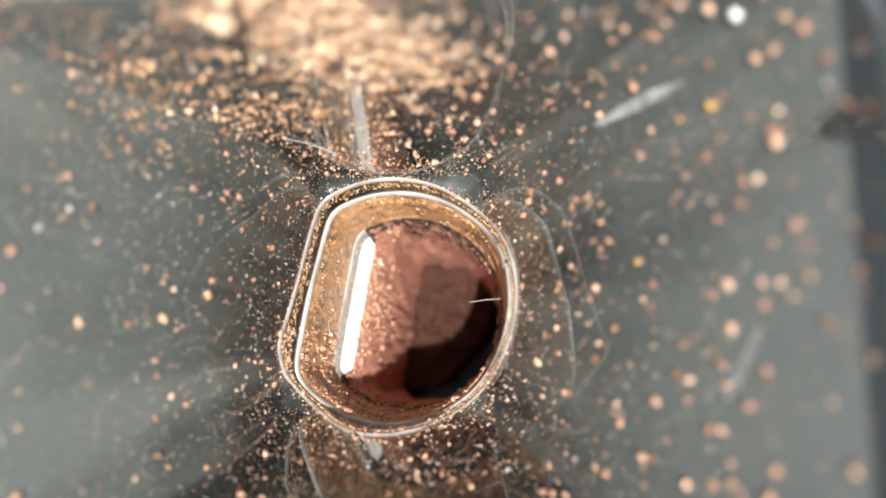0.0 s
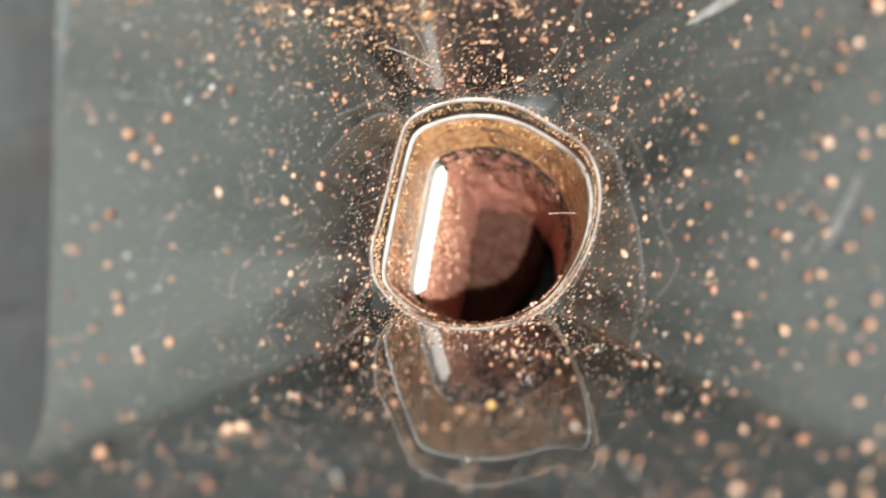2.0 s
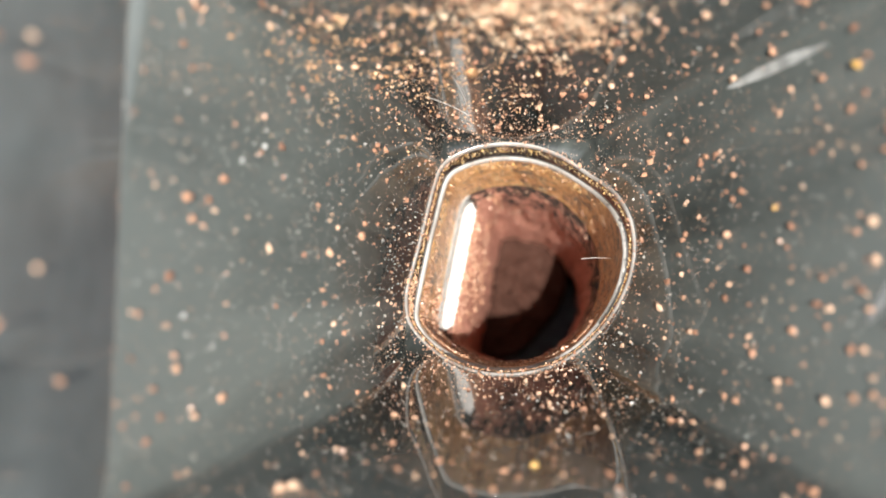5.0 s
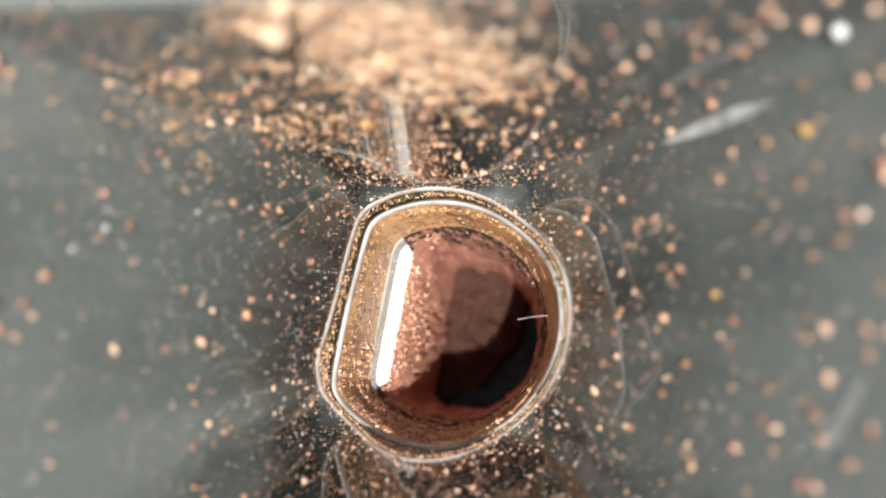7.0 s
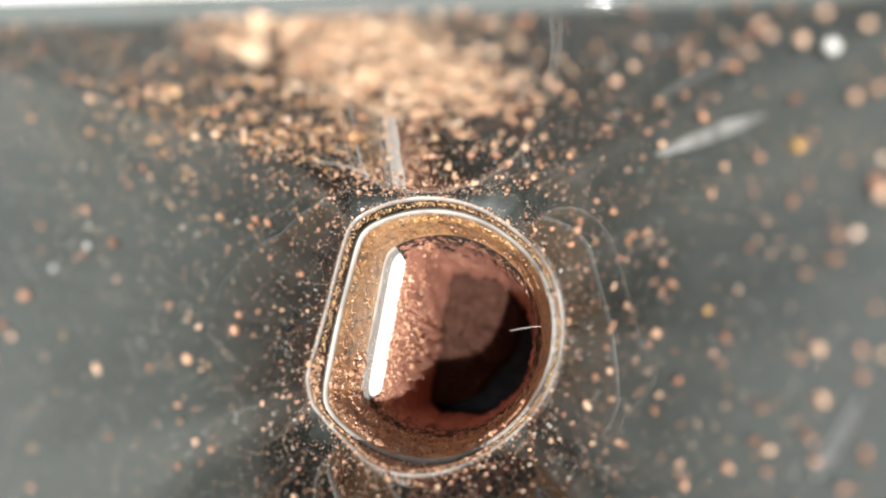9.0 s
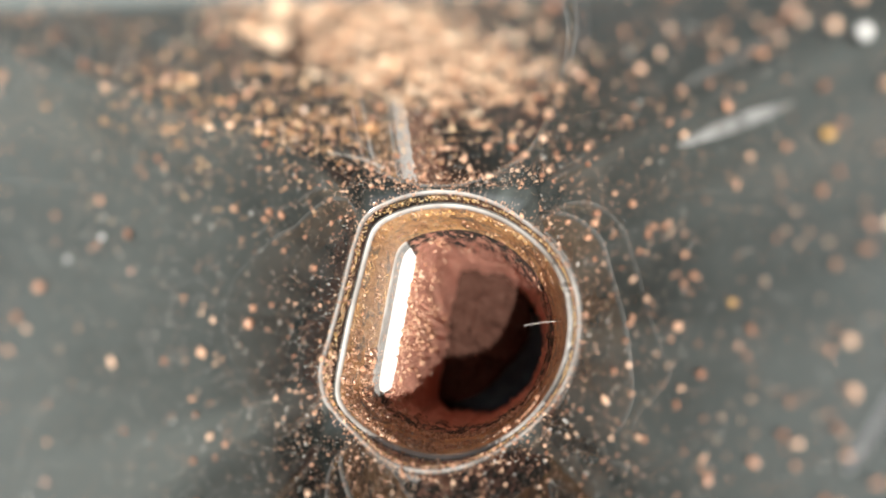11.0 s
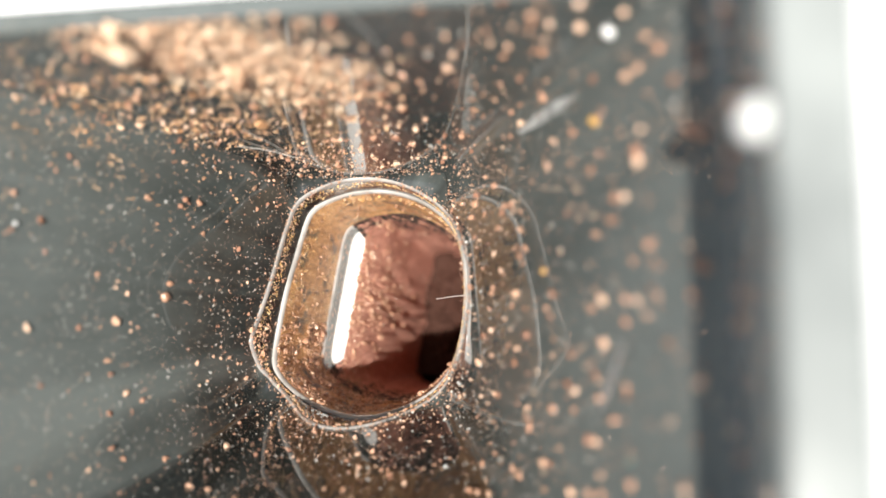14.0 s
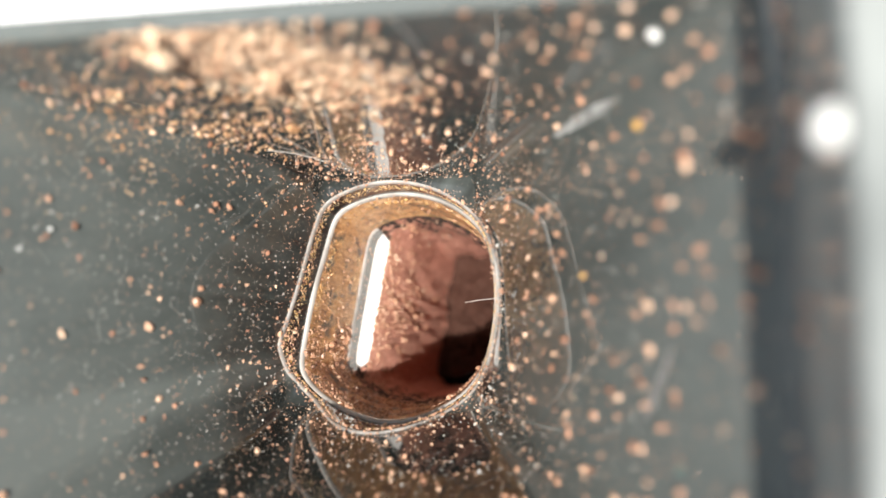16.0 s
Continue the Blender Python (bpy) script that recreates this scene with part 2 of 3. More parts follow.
def box_radius(a, z):
    """Distance from the tube's axis to the funnel's wall at the height z."""
    dx, dy = math.cos(a), math.sin(a)
    xl, skew = left_wall(z)
    ways = []
    for gap, speed in ((xl + skew * (HOLE[1] - 16) - HOLE[0], dx - skew * dy), (right_wall(z) - HOLE[0], dx),
                       (FAR[0] + FAR[1] * z - HOLE[1], dy), (near_wall(z) - HOLE[1], dy)):
        if gap * speed > 1e-6:
            ways.append(gap / speed)
    f = min(max(0.5 + dy * 2, 0), 1)
    p = 17 + 14 * f
    low = min(ways)
    return low * sum((low / w) ** p for w in ways) ** (-1 / p)


def rim_height(a):
    """Height at which the funnel's wall meets the tube."""
    r = d_radius(a)
    if box_radius(a, -2.0) >= r:
        return -2.0
    lo, hi = -2.0, 60.0
    for _ in range(40):
        m = (lo + hi) / 2
        if box_radius(a, m) < r:
            lo = m
        else:
            hi = m
    return hi


ANGLES = [2 * math.pi * i / NA for i in range(NA)]
raw = [rim_height(a) for a in ANGLES]
RIM = [sum(raw[(i + k) % NA] for k in range(-6, 7)) / 13 for i in range(NA)]


def at(a, r, z):
    return (HOLE[0] + math.cos(a) * r, HOLE[1] + math.sin(a) * r, z)


def top_height(a):
    """The funnel's upper edge, higher on the right and near sides."""
    dx, dy = math.cos(a), math.sin(a)
    lo = 0.88 if dy > 0 else 0.72
    right = min(max((dx - lo) / 0.05, 0), 1)
    near = min(max((-dy - 0.55) / 0.2, 0), 1)
    return TOP + 5.5 * right + (5.6 - 5.5 * right) * near


def funnel_point(i, f):
    z = RIM[i] + (top_height(ANGLES[i]) - RIM[i]) * f
    return at(ANGLES[i], max(box_radius(ANGLES[i], z), d_radius(ANGLES[i])), z)


hopper = tagged(new("feed_hopper"), "dark smoky plastic feed hopper dusted with chocolate powder", "hopper")
NZ = 34
inner = [at(a, d_radius(a), RIM[i] - 0.02) for i, a in enumerate(ANGLES)] + [funnel_point(i, k / (NZ - 1)) for k in range(NZ) for i in range(NA)]
outer = []
for k in range(6):
    for a in ANGLES:
        z = top_height(a) - (top_height(a) + 6) * k / 5
        outer.append(at(a, max(box_radius(a, max(z, 0)), d_radius(a)) + 1.6, z))
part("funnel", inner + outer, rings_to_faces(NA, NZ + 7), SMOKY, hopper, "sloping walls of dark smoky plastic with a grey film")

# tube: two moulded steps, then the coated lower part
def tube_ring(z, inset, chord=0.0):
    return [at(a, d_radius(a, inset, chord), z) for a in ANGLES]


collar = [at(a, d_radius(a) + 0.15, RIM[i] + 0.25) for i, a in enumerate(ANGLES)] + [at(a, d_radius(a) - 0.15, RIM[i] + 0.25) for i, a in enumerate(ANGLES)]
collar += [at(a, d_radius(a, 0.35), RIM[i]) for i, a in enumerate(ANGLES)] + [at(a, d_radius(a, 0.4), RIM[i] - 0.6) for i, a in enumerate(ANGLES)]
part("rim", collar, rings_to_faces(NA, 4), RIM_EDGE, hopper, "thin glossy moulded rim")
BEAD = []
for i, a in enumerate(ANGLES):
    w = min(max((math.cos(a) + 0.3) / 0.8, 0), 1)
    BEAD.append(-3.4 - 5.5 * max(math.sin(a), 0) ** 1.5 + w * w * (3 - 2 * w) * max(RIM[i] - 4 + 3.4, 0))
raw = [min(RIM[i] - 1.2, b) for i, b in enumerate(BEAD)]
BEAD = [sum(raw[(i + k) % NA] for k in range(-12, 13)) / 25 for i in range(NA)]
upper = [at(a, d_radius(a, 0.4), RIM[i] - 0.6) for i, a in enumerate(ANGLES)] + [at(a, d_radius(a, 0.9), min(RIM[i] - 1.2, BEAD[i])) for i, a in enumerate(ANGLES)]
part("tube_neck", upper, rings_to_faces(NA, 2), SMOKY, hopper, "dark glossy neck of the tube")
bead = []
for z, s in ((0, 0.9), (-0.05, 1.05), (-0.2, 1.25), (-0.5, 1.42), (-1.0, 1.5)):
    bead += [at(a, d_radius(a, s), min(RIM[i] - 1.2, BEAD[i]) + z) for i, a in enumerate(ANGLES)]
part("bead", bead, rings_to_faces(NA, 5), EDGE, hopper, "thin glossy ring step inside the tube")
band = [at(a, d_radius(a, 1.5), min(RIM[i] - 1.2, BEAD[i]) - 1.0) for i, a in enumerate(ANGLES)] + tube_ring(-15, 2.2) + tube_ring(-26.5, 2.7)
part("amber_band", band, rings_to_faces(NA, 3), AMBER, hopper, "golden powder on clear plastic")


def sector(limit):
    """Angle numbers of the flat side, and of the curved rest."""
    flat = [i for i, a in enumerate(ANGLES) if math.cos(a - math.pi + radians(CHORD_TURN)) > limit]
    return flat, [i % NA for i in range(flat[-1], flat[0] + NA + 1)]


def strip(name, ids, rows, mat, label=""):
    verts = [at(ANGLES[i], d_radius(ANGLES[i], inset, chord), z) for z, inset, chord in rows for i in ids]
    return part(name, verts, rings_to_faces(len(ids), len(rows), False), mat, hopper, label)


FLAT, CURVED = sector(0.60)
strip("step", FLAT, ((-26.5, 2.7, 0), (-26.6, 2.9, 0), (-27.2, 3.05, 0)), EDGE)
strip("groove", FLAT, ((-27.2, 3.05, 0), (-31, 3.4, 0)), SMOKY)
# its pale colour stands in for the sun mirrored off this step
strip("ledge", FLAT, ((-31, 3.4, 0), (-31.2, 3.45, 0), (-32, 3.5, 2.6)), LEDGE, "bare ledge along the flat side, painted pale for its sun glint")
strip("upper_coat", CURVED, ((-26.5, 2.7, 0), (-29, 3.1, 0.6), (-32, 3.5, 2.6)), SPECKLED, "patchy powder over dark plastic")
# below: patchy powder round the curved side, a bank of powder under the ledge of the flat side
LOWER = ((-32, 2.6), (-33.5, 3.0), (-36, 3.5), (-40, 4.2), (-45, 4.8), (-50, 5.1), (-57, 5.3), (-65, 5.4), (-72, 5.5), (-80, 5.5), (-89, 5.5), (-98, 5.5), (-110, 5.5), (-125, 5.5))


def lower_point(i, z, c):
    p = Vector(at(ANGLES[i], 20, z))
    rough = min(max((-32 - z) / 10, 0.2), 1)
    return at(ANGLES[i], d_radius(ANGLES[i], 3.5, c) + rough * (1.5 * noise.noise(p * 0.28) + 0.9 * noise.noise(p * 0.8)), z)


FLAT, CURVED = sector(0.28)
verts = [lower_point(i, z, c) for z, c in LOWER[:8] for i in CURVED]
part("speckled_band", verts, rings_to_faces(len(CURVED), 8, False), SPECKLED, hopper, "patchy powder over dark plastic")
verts = [lower_point(i, z, c) for z, c in LOWER[:8] for i in FLAT]
part("powder_bank", verts, rings_to_faces(len(FLAT), 8, False), COCOA, hopper, "crumbly bank of chocolate powder")
verts = [lower_point(i, z, c) for z, c in LOWER[7:12] for i in range(NA)]
part("tube", verts, rings_to_faces(NA, 5), COCOA, hopper, "tube wall coated in matt brown chocolate powder")
# foot without powder: its dark colour deepens the shade at the bottom
verts = [lower_point(i, z, c) for z, c in LOWER[11:] for i in range(NA)]
part("tube_foot", verts, rings_to_faces(NA, len(LOWER) - 11), SMOKY, hopper, "foot of the tube, kept dark to deepen its shade")
part("tube_shell", [at(a, d_radius(a) + 3, -5) for a in ANGLES] + [at(a, d_radius(a) + 3, -125) for a in ANGLES], rings_to_faces(NA, 2), SMOKY, hopper)


def crease_angle(z, side_x, side_y):
    """The way from the tube's axis to the corner of two walls at the height z."""
    x = (right_wall(z) if side_x > 0 else left_wall(z)[0]) - HOLE[0]
    y = (FAR[0] + FAR[1] * z if side_y > 0 else near_wall(z)) - HOLE[1]
    return math.atan2(y, x)


def crease_gleam(name, side_x, side_y, z0, z1, width, shift, mat, label):
    """A pale painted highlight that runs along a crease, with frayed edges."""
    verts, rows, cols = [], 60, 9
    for k in range(rows):
        f = k / (rows - 1)
        z = z0 + (z1 - z0) * f
        taper = math.sin(math.pi * min(max(f, 0.02), 0.98)) ** 0.6
        for j in range(cols):
            fray = 0.15 * noise.noise(Vector((z * 0.6, j * 3.0, width)))
            off = (width * taper * ((j / (cols - 1)) - 0.5) * (1 + fray) + shift) / 40.0
            a = crease_angle(z, side_x, side_y) + off
            verts.append(at(a, box_radius(a, z) - 0.06, z))
    return part(name, verts, rings_to_faces(cols, rows, False), mat, hopper, label)


# pale strip that stands in for the gleam in the far right crease
crease_gleam("crease_gleam", 1, 1, 37, 54, 1.5, -3.0, GLEAM, "pale painted highlight along the crease")

# a short painted highlight on the right wall, placed to fit the camera's view
verts = []
for k in range(24):
    f = k / 23
    z, y = 58.0 + 5.0 * f, -1.6 + 7.0 * f
    for j in range(7):
        w = 1.15 * math.sin(math.pi * min(max(f, 0.06), 0.94)) ** 0.5 * (1 + 0.5 * noise.noise(Vector((k * 0.9, j * 2.0, 4.0))))
        verts.append((right_wall(z) - 0.12, y + w * (j / 3 - 1), z - 0.45 * w * (j / 3 - 1)))
part("wall_flare", verts, rings_to_faces(7, 24, False), FLARE, hopper, "bright painted highlight on the sloping wall")


def slab(x0, x1, y0, y1, z0, z1):
    v = [(x, y, z) for z in (z0, z1) for y in (y0, y1) for x in (x0, x1)]
    f = [(0, 2, 3, 1), (4, 5, 7, 6), (0, 1, 5, 4), (2, 6, 7, 3), (0, 4, 6, 2), (1, 3, 7, 5)]
    return v, f


def box_part(name, box, mat, parent=None, label="", bevel=0.6):
    v, f = slab(*box)
    ob = part(name, v, f, mat, parent, label, False)
    if bevel:
        b = ob.modifiers.new("bevel", "BEVEL")
        b.width, b.segments = bevel * MM, 3
    return ob


XL, XR, YF, YN = left_wall(TOP)[0] + 0.5, right_wall(TOP + 5.5), FAR[0] + FAR[1] * TOP, near_wall(TOP + 5.6)
box_part("side_wall", (XL - 3.5, XL, YN - 1.6, YF + 1.6, TOP - 9, 118), LIGHTENED, hopper, "upright smoky side wall", 0.8)
box_part("side_wall", (XR - 0.5, XR + 3.0, YN - 1.6, YF + 1.6, TOP - 1, 97.6), LIGHTENED, hopper, "upright smoky side wall", 0.8)
box_part("top_rim", (XR - 0.6, XR + 4.4, YN - 1.6, YF + 1.6, 97.6, 99.4), LIGHTENED, hopper, "pale grey rim on the upright side wall", 0.7)

# flat flange that closes the corners between the funnel and the tray
def frame_radius(a):
    dx, dy = math.cos(a), math.sin(a)
    tx = ((XR + 0.2 if dx > 0 else XL - 0.2) - HOLE[0]) / dx if abs(dx) > 1e-6 else 1e9
    ty = ((YF + 1.9 if dy > 0 else YN - 1.9) - HOLE[1]) / dy if abs(dy) > 1e-6 else 1e9
    return min(tx, ty)


verts = []
for out in (0, 1):
    for a in ANGLES:
        edge = box_radius(a, top_height(a)) + 1.4
        verts.append(at(a, max(frame_radius(a), edge) if out else edge, top_height(a) - 0.35))
part("flange", verts, rings_to_faces(NA, 2), SMOKY, hopper, "grey flat flange round the funnel")

# white tray round the funnel
tray = tagged(new("tray"), "bright white plastic tray round the smoky hopper", "tray")
X0, X1, Y0, Y1, FOOT = -190, 170, -180, 170, -230
for box in ((X0, X1, YF + 1.8, Y1, TOP - 6, TOP - 0.5), (X0, X1, Y0, YN - 1.8, TOP - 1, TOP + 4.9),
            (X0, XL - 3.7, YN - 1.6, YF + 1.6, TOP - 6, TOP - 1), (XR + 4.6, X1, YN - 1.6, YF + 1.6, 92, 97.5)):
    box_part("panel", box, WHITE, tray, "", 1.0)
for box in ((X0, X0 + 4, Y0 + 4, Y1 - 4, FOOT, TOP - 11.2), (X1 - 4, X1, Y0 + 4, Y1 - 4, FOOT, TOP - 11.2), (X0, X1, Y0, Y0 + 4, FOOT, TOP - 1.1), (X0, X1, Y1 - 4, Y1, FOOT, TOP - 6.2)):
    box_part("skirt", box, WHITE, tray, "", 1.0)

# drum and block at the tube's foot
drum = tagged(new("grating_drum"), "grey metal grating drum under the tube", "drum")
dv = []
for k in range(17):
    x = -60 + 76 * k / 16
    dv += [(x, 14 + 34 * math.cos(2 * math.pi * i / 64), -162 + 34 * math.sin(2 * math.pi * i / 64)) for i in range(64)]
part("shell", dv, rings_to_faces(64, 17), STEEL, drum)

for x0 in (-60.5, 16.5):
    cap = [(x0, 14 + 34 * math.cos(2 * math.pi * i / 64), -162 + 34 * math.sin(2 * math.pi * i / 64)) for i in range(64)]
    part("end_plate", cap, [tuple(range(64))], STEEL, drum, "", False)


def lump():
    """A broken chocolate block wedged at the tube's foot."""
    rings, verts = 28, []
    for k in range(rings + 1):
        f = k / rings
        for i, a in enumerate(ANGLES[::3]):
            gap = max(0.74 * math.cos(a) - 0.67 * math.sin(a), 0)
            r = d_radius(a, 3.4, 5.2) * f * (1 - 0.42 * gap ** 1.5)
            x, y, _ = at(a, r, 0)
            h = 6.5 * noise.noise(Vector((x * 0.09, y * 0.09, 3.1))) + 2.2 * noise.noise(Vector((x * 0.22, y * 0.22, 5.0))) + 1.1 * noise.noise(Vector((x * 0.6, y * 0.6, 7.0)))
            verts.append((x, y, -91 + h - 1.5 * f ** 6))
    n = len(ANGLES[::3])
    faces = rings_to_faces(n, rings + 1)
    base = len(verts)
    verts += [at(a, d_radius(a, 3.9, 5.7) * (1 - 0.42 * max(0.74 * math.cos(a) - 0.67 * math.sin(a), 0) ** 1.5), -127.8) for a in ANGLES[::3]]
    faces += [(rings * n + i, rings * n + (i + 1) % n, base + (i + 1) % n, base + i) for i in range(n)]
    faces.append(tuple(base + i for i in range(n)))
    return verts, faces


v, f = lump()
block = new("chocolate_block", mesh_of("chocolate_block", v, f, CHOC))
tagged(block, "rough brown chocolate block at the foot of the tube", "chocolate")

# counter far below
counter = box_part("counter", (-600, 600, -500, 450, -260, -230), COUNTER, None, "", 0)
tagged(counter, "pale stone counter under the appliance", "counter", kind="structure")


# ---- dust and crumbs ----
rng = np.random.default_rng(11)
phi = (1 + 5 ** 0.5) / 2
ICO_V = np.array([(-1, phi, 0), (1, phi, 0), (-1, -phi, 0), (1, -phi, 0), (0, -1, phi), (0, 1, phi), (0, -1, -phi), (0, 1, -phi), (phi, 0, -1), (phi, 0, 1), (-phi, 0, -1), (-phi, 0, 1)]) / math.sqrt(1 + phi * phi)
ICO_F = [(0, 11, 5), (0, 5, 1), (0, 1, 7), (0, 7, 10), (0, 10, 11), (1, 5, 9), (5, 11, 4), (11, 10, 2), (10, 7, 6), (7, 1, 8),
         (3, 9, 4), (3, 4, 2), (3, 2, 6), (3, 6, 8), (3, 8, 9), (4, 9, 5), (2, 4, 11), (6, 2, 10), (8, 6, 7), (9, 8, 1)]


def grain_mesh(name, places, sizes, mat):
    """One mesh of many small uneven grains."""
    n = len(places)
    jit = 1 + 0.28 * rng.standard_normal((n, 12, 1))
    squash = rng.uniform(0.6, 1.3, (n, 1, 3))
    v = ICO_V[None] * np.clip(jit, 0.5, 1.6) * squash * np.asarray(sizes)[:, None, None] + np.asarray(places)[:, None, :]
    f = (np.array(ICO_F)[None] + 12 * np.arange(n)[:, None, None]).reshape(-1, 3)
    me = bpy.data.meshes.new(name)
    me.from_pydata((v.reshape(-1, 3) * MM).tolist(), [], f.tolist())
    me.materials.append(mat)
    me.update()
    return me


def wall_point(i, f, lift=0.0):
    """A point of the funnel's inner wall, with its way inwards."""
    p = np.array(funnel_point(i, f))
    q = np.array(funnel_point((i + 2) % NA, f)) - p
    r = np.array(funnel_point(i, min(f + 0.02, 1))) - np.array(funnel_point(i, max(f - 0.02, 0)))
    n = np.cross(q, r)
    ln = np.linalg.norm(n)
    n = n / ln if ln > 1e-9 else np.array((0, 0, 1.0))
    c = np.array((HOLE[0], HOLE[1], p[2] + 10)) - p
    if n @ c < 0:
        n = -n
    return p + n * lift, n, ln


# area of the wall's patches, to scatter evenly
PATCH = [(i, f) for i in range(NA) for f in np.linspace(0.01, 0.985, 40)]
CENTRE, AREA = [], []
for i, f in PATCH:
    p, n, ln = wall_point(i, f)
    CENTRE.append(p)
    AREA.append(ln)
CENTRE, AREA = np.array(CENTRE), np.array(AREA)
RISE = CENTRE[:, 2] - np.array([RIM[i] for i, f in PATCH])
FARSIDE = CENTRE[:, 1] > 33.5
CLUMPY = np.array([noise.noise(Vector(p * 0.11)) for p in CENTRE])
CLOT = np.array([noise.noise(Vector(p * 0.27)) + 0.5 * noise.noise(Vector(p * 0.6)) for p in CENTRE])
DRIFT = FARSIDE * np.exp(-((CENTRE[:, 0] + 19.5 + 0.3 * (CENTRE[:, 2] - 60)) / 7.8) ** 2 - ((CENTRE[:, 2] - 62) / 12) ** 2)


def scatter(weight, count, sizes, sink=0.3):
    w = AREA * np.maximum(weight, 0)
    pick = rng.choice(len(PATCH), count, p=w / w.sum())
    out, rad = [], []
    for k, s in zip(pick, sizes):
        i, f = PATCH[k]
        j = min(max(f + rng.uniform(-0.013, 0.013), 0), 0.99)
        p, n, _ = wall_point(i, j)
        side = np.array(funnel_point((i + 1) % NA, j)) - np.array(funnel_point(i, j))
        out.append(p + side * rng.uniform(-0.5, 0.5) + n * s * sink)
        rad.append(s)
    return np.array(out), np.array(rad)


def stuff(name, label, category, places, sizes, mat):
    return tagged(new(name, grain_mesh(name, places, sizes, mat)), label, category, kind="stuff")


near_mouth = np.exp(-RISE / 10) * np.where(CENTRE[:, 0] > -8, 0.55, np.where(CENTRE[:, 0] < -37, 0.5, 1.0))
size = rng.lognormal(math.log(0.084), 0.45, 5200)
stuff("fine_dust", "fine copper-brown chocolate dust on the smoky hopper walls", "chocolate dust",
      *scatter(0.28 + 2.2 * near_mouth + FARSIDE * (0.1 + 1.3 * (CENTRE[:, 0] < -8)) * (0.5 + CLUMPY), 5200, size), CRUMB)
size = rng.lognormal(math.log(0.085), 0.35, 3800)
stuff("pale_dust", "tiny pale grey dust specks on the hopper walls", "dust",
      *scatter(0.4 + 0.8 * near_mouth + 0.5 * (CENTRE[:, 0] < -38) + 0.8 * CLUMPY, 3800, size), PALE_DUST)
size = rng.lognormal(math.log(0.23), 0.38, 820)
stuff("coarse_dust", "scattered chocolate grains clinging to the hopper walls", "chocolate dust",
      *scatter((0.5 + 0.7 * FARSIDE * (CENTRE[:, 0] < -8) + 0.2 * near_mouth + 0.1 * (CENTRE[:, 0] > -10)) * (0.55 + 1.2 * np.maximum(CLUMPY, -0.3)), 820, size), CRUMB)
size = rng.lognormal(math.log(0.115), 0.6, 8500)
stuff("powder_drift", "thick drift of pale brown chocolate powder on the hopper wall", "chocolate powder",
      *scatter(DRIFT * (0.05 + np.maximum(CLOT + 0.12, 0) ** 2.2), 8500, size, 0.5), POWDER)

corner = np.where(FARSIDE, 1 / (1 + np.exp((CENTRE[:, 0] + 17) / 2.5)), np.where(CENTRE[:, 0] < -37, 0.8 * np.exp(-((CENTRE[:, 1] - 37) / 9) ** 2), 0))
size = rng.lognormal(math.log(0.11), 0.5, 1300)
stuff("golden_powder", "clumps of golden chocolate powder in the hopper's corner", "chocolate powder",
      *scatter(corner * np.exp(-((CENTRE[:, 2] - 40) / 17) ** 2) * (0.06 + np.maximum(CLOT - 0.02, 0) ** 1.6), 1300, size), GILT)

# grains along the rim and inside the tube
places, sizes = [], []
for _ in range(1000):
    i = int(rng.integers(NA))
    a = ANGLES[i]
    s = rng.lognormal(math.log(0.105), 0.4)
    places.append(at(a, d_radius(a) + rng.normal(0.1, 0.5), RIM[i] + abs(rng.normal(0.1, 0.5))))
    sizes.append(s)
stuff("rim_dust", "copper-brown grains along the tube's rim", "chocolate dust", places, sizes, CRUMB)
places, sizes = [], []
for _ in range(3600):
    a = ANGLES[int(rng.integers(NA))]
    z = rng.uniform(-34, -2) if rng.random() < 0.6 else -34 - rng.exponential(22)
    if z < -92:
        continue
    inset = 0.9 if z > -4 else 2.0 if z > -15 else 2.6 if z > -27 else 3.4
    s = rng.lognormal(math.log(0.095), 0.4)
    chord = float(np.interp(-z, [31.9, 32.0] + [-q for q, _ in LOWER[1:]], [0, 2.6] + [c for _, c in LOWER[1:]]))
    if -32.6 < z < -31.5 and rng.random() < 0.9:
        continue
    places.append(at(a, d_radius(a, inset, chord) - s * 0.2, z))
    sizes.append(s)
stuff("tube_dust", "golden and brown grains clinging inside the tube", "chocolate dust", places, sizes, CRUMB)

places, sizes = [], []
for _ in range(13000):
    i = int(rng.integers(NA))
    a = ANGLES[i] + rng.uniform(-0.01, 0.01)
    z = rng.uniform(-26, min(RIM[i] - 1.2, BEAD[i]) - 1.2)
    if noise.noise(Vector(at(a, 20, z)) * 0.22) < rng.uniform(-0.5, 0.25):
        continue
    s = rng.lognormal(math.log(0.062), 0.4)
    places.append(at(a, d_radius(a, 1.5 + 1.2 * max(-4.4 - z, 0) / 22), z))
    sizes.append(s)
for _ in range(3000):
    i = int(rng.integers(NA))
    a, z = ANGLES[i] + rng.uniform(-0.01, 0.01), rng.uniform(BEAD[i], RIM[i] - 0.6)
    places.append(at(a, d_radius(a, 0.65), z))
    sizes.append(rng.lognormal(math.log(0.066), 0.4))
stuff("golden_dust", "fine golden chocolate dust inside the tube", "chocolate dust", places, sizes, GLINT)
places, sizes = [], []
for _ in range(3200):
    a = radians(rng.uniform(195, 330))
    i = int(a / (2 * math.pi) * NA) % NA
    z = min(rng.uniform(-30, RIM[i]), RIM[i] - 0.3)
    inset = 0.6 if z > -3 else 2.0 if z > -15 else 2.8
    s = rng.lognormal(math.log(0.14), 0.5)
    places.append(at(a, d_radius(a, inset) - s * 0.2, z))
    sizes.append(s)
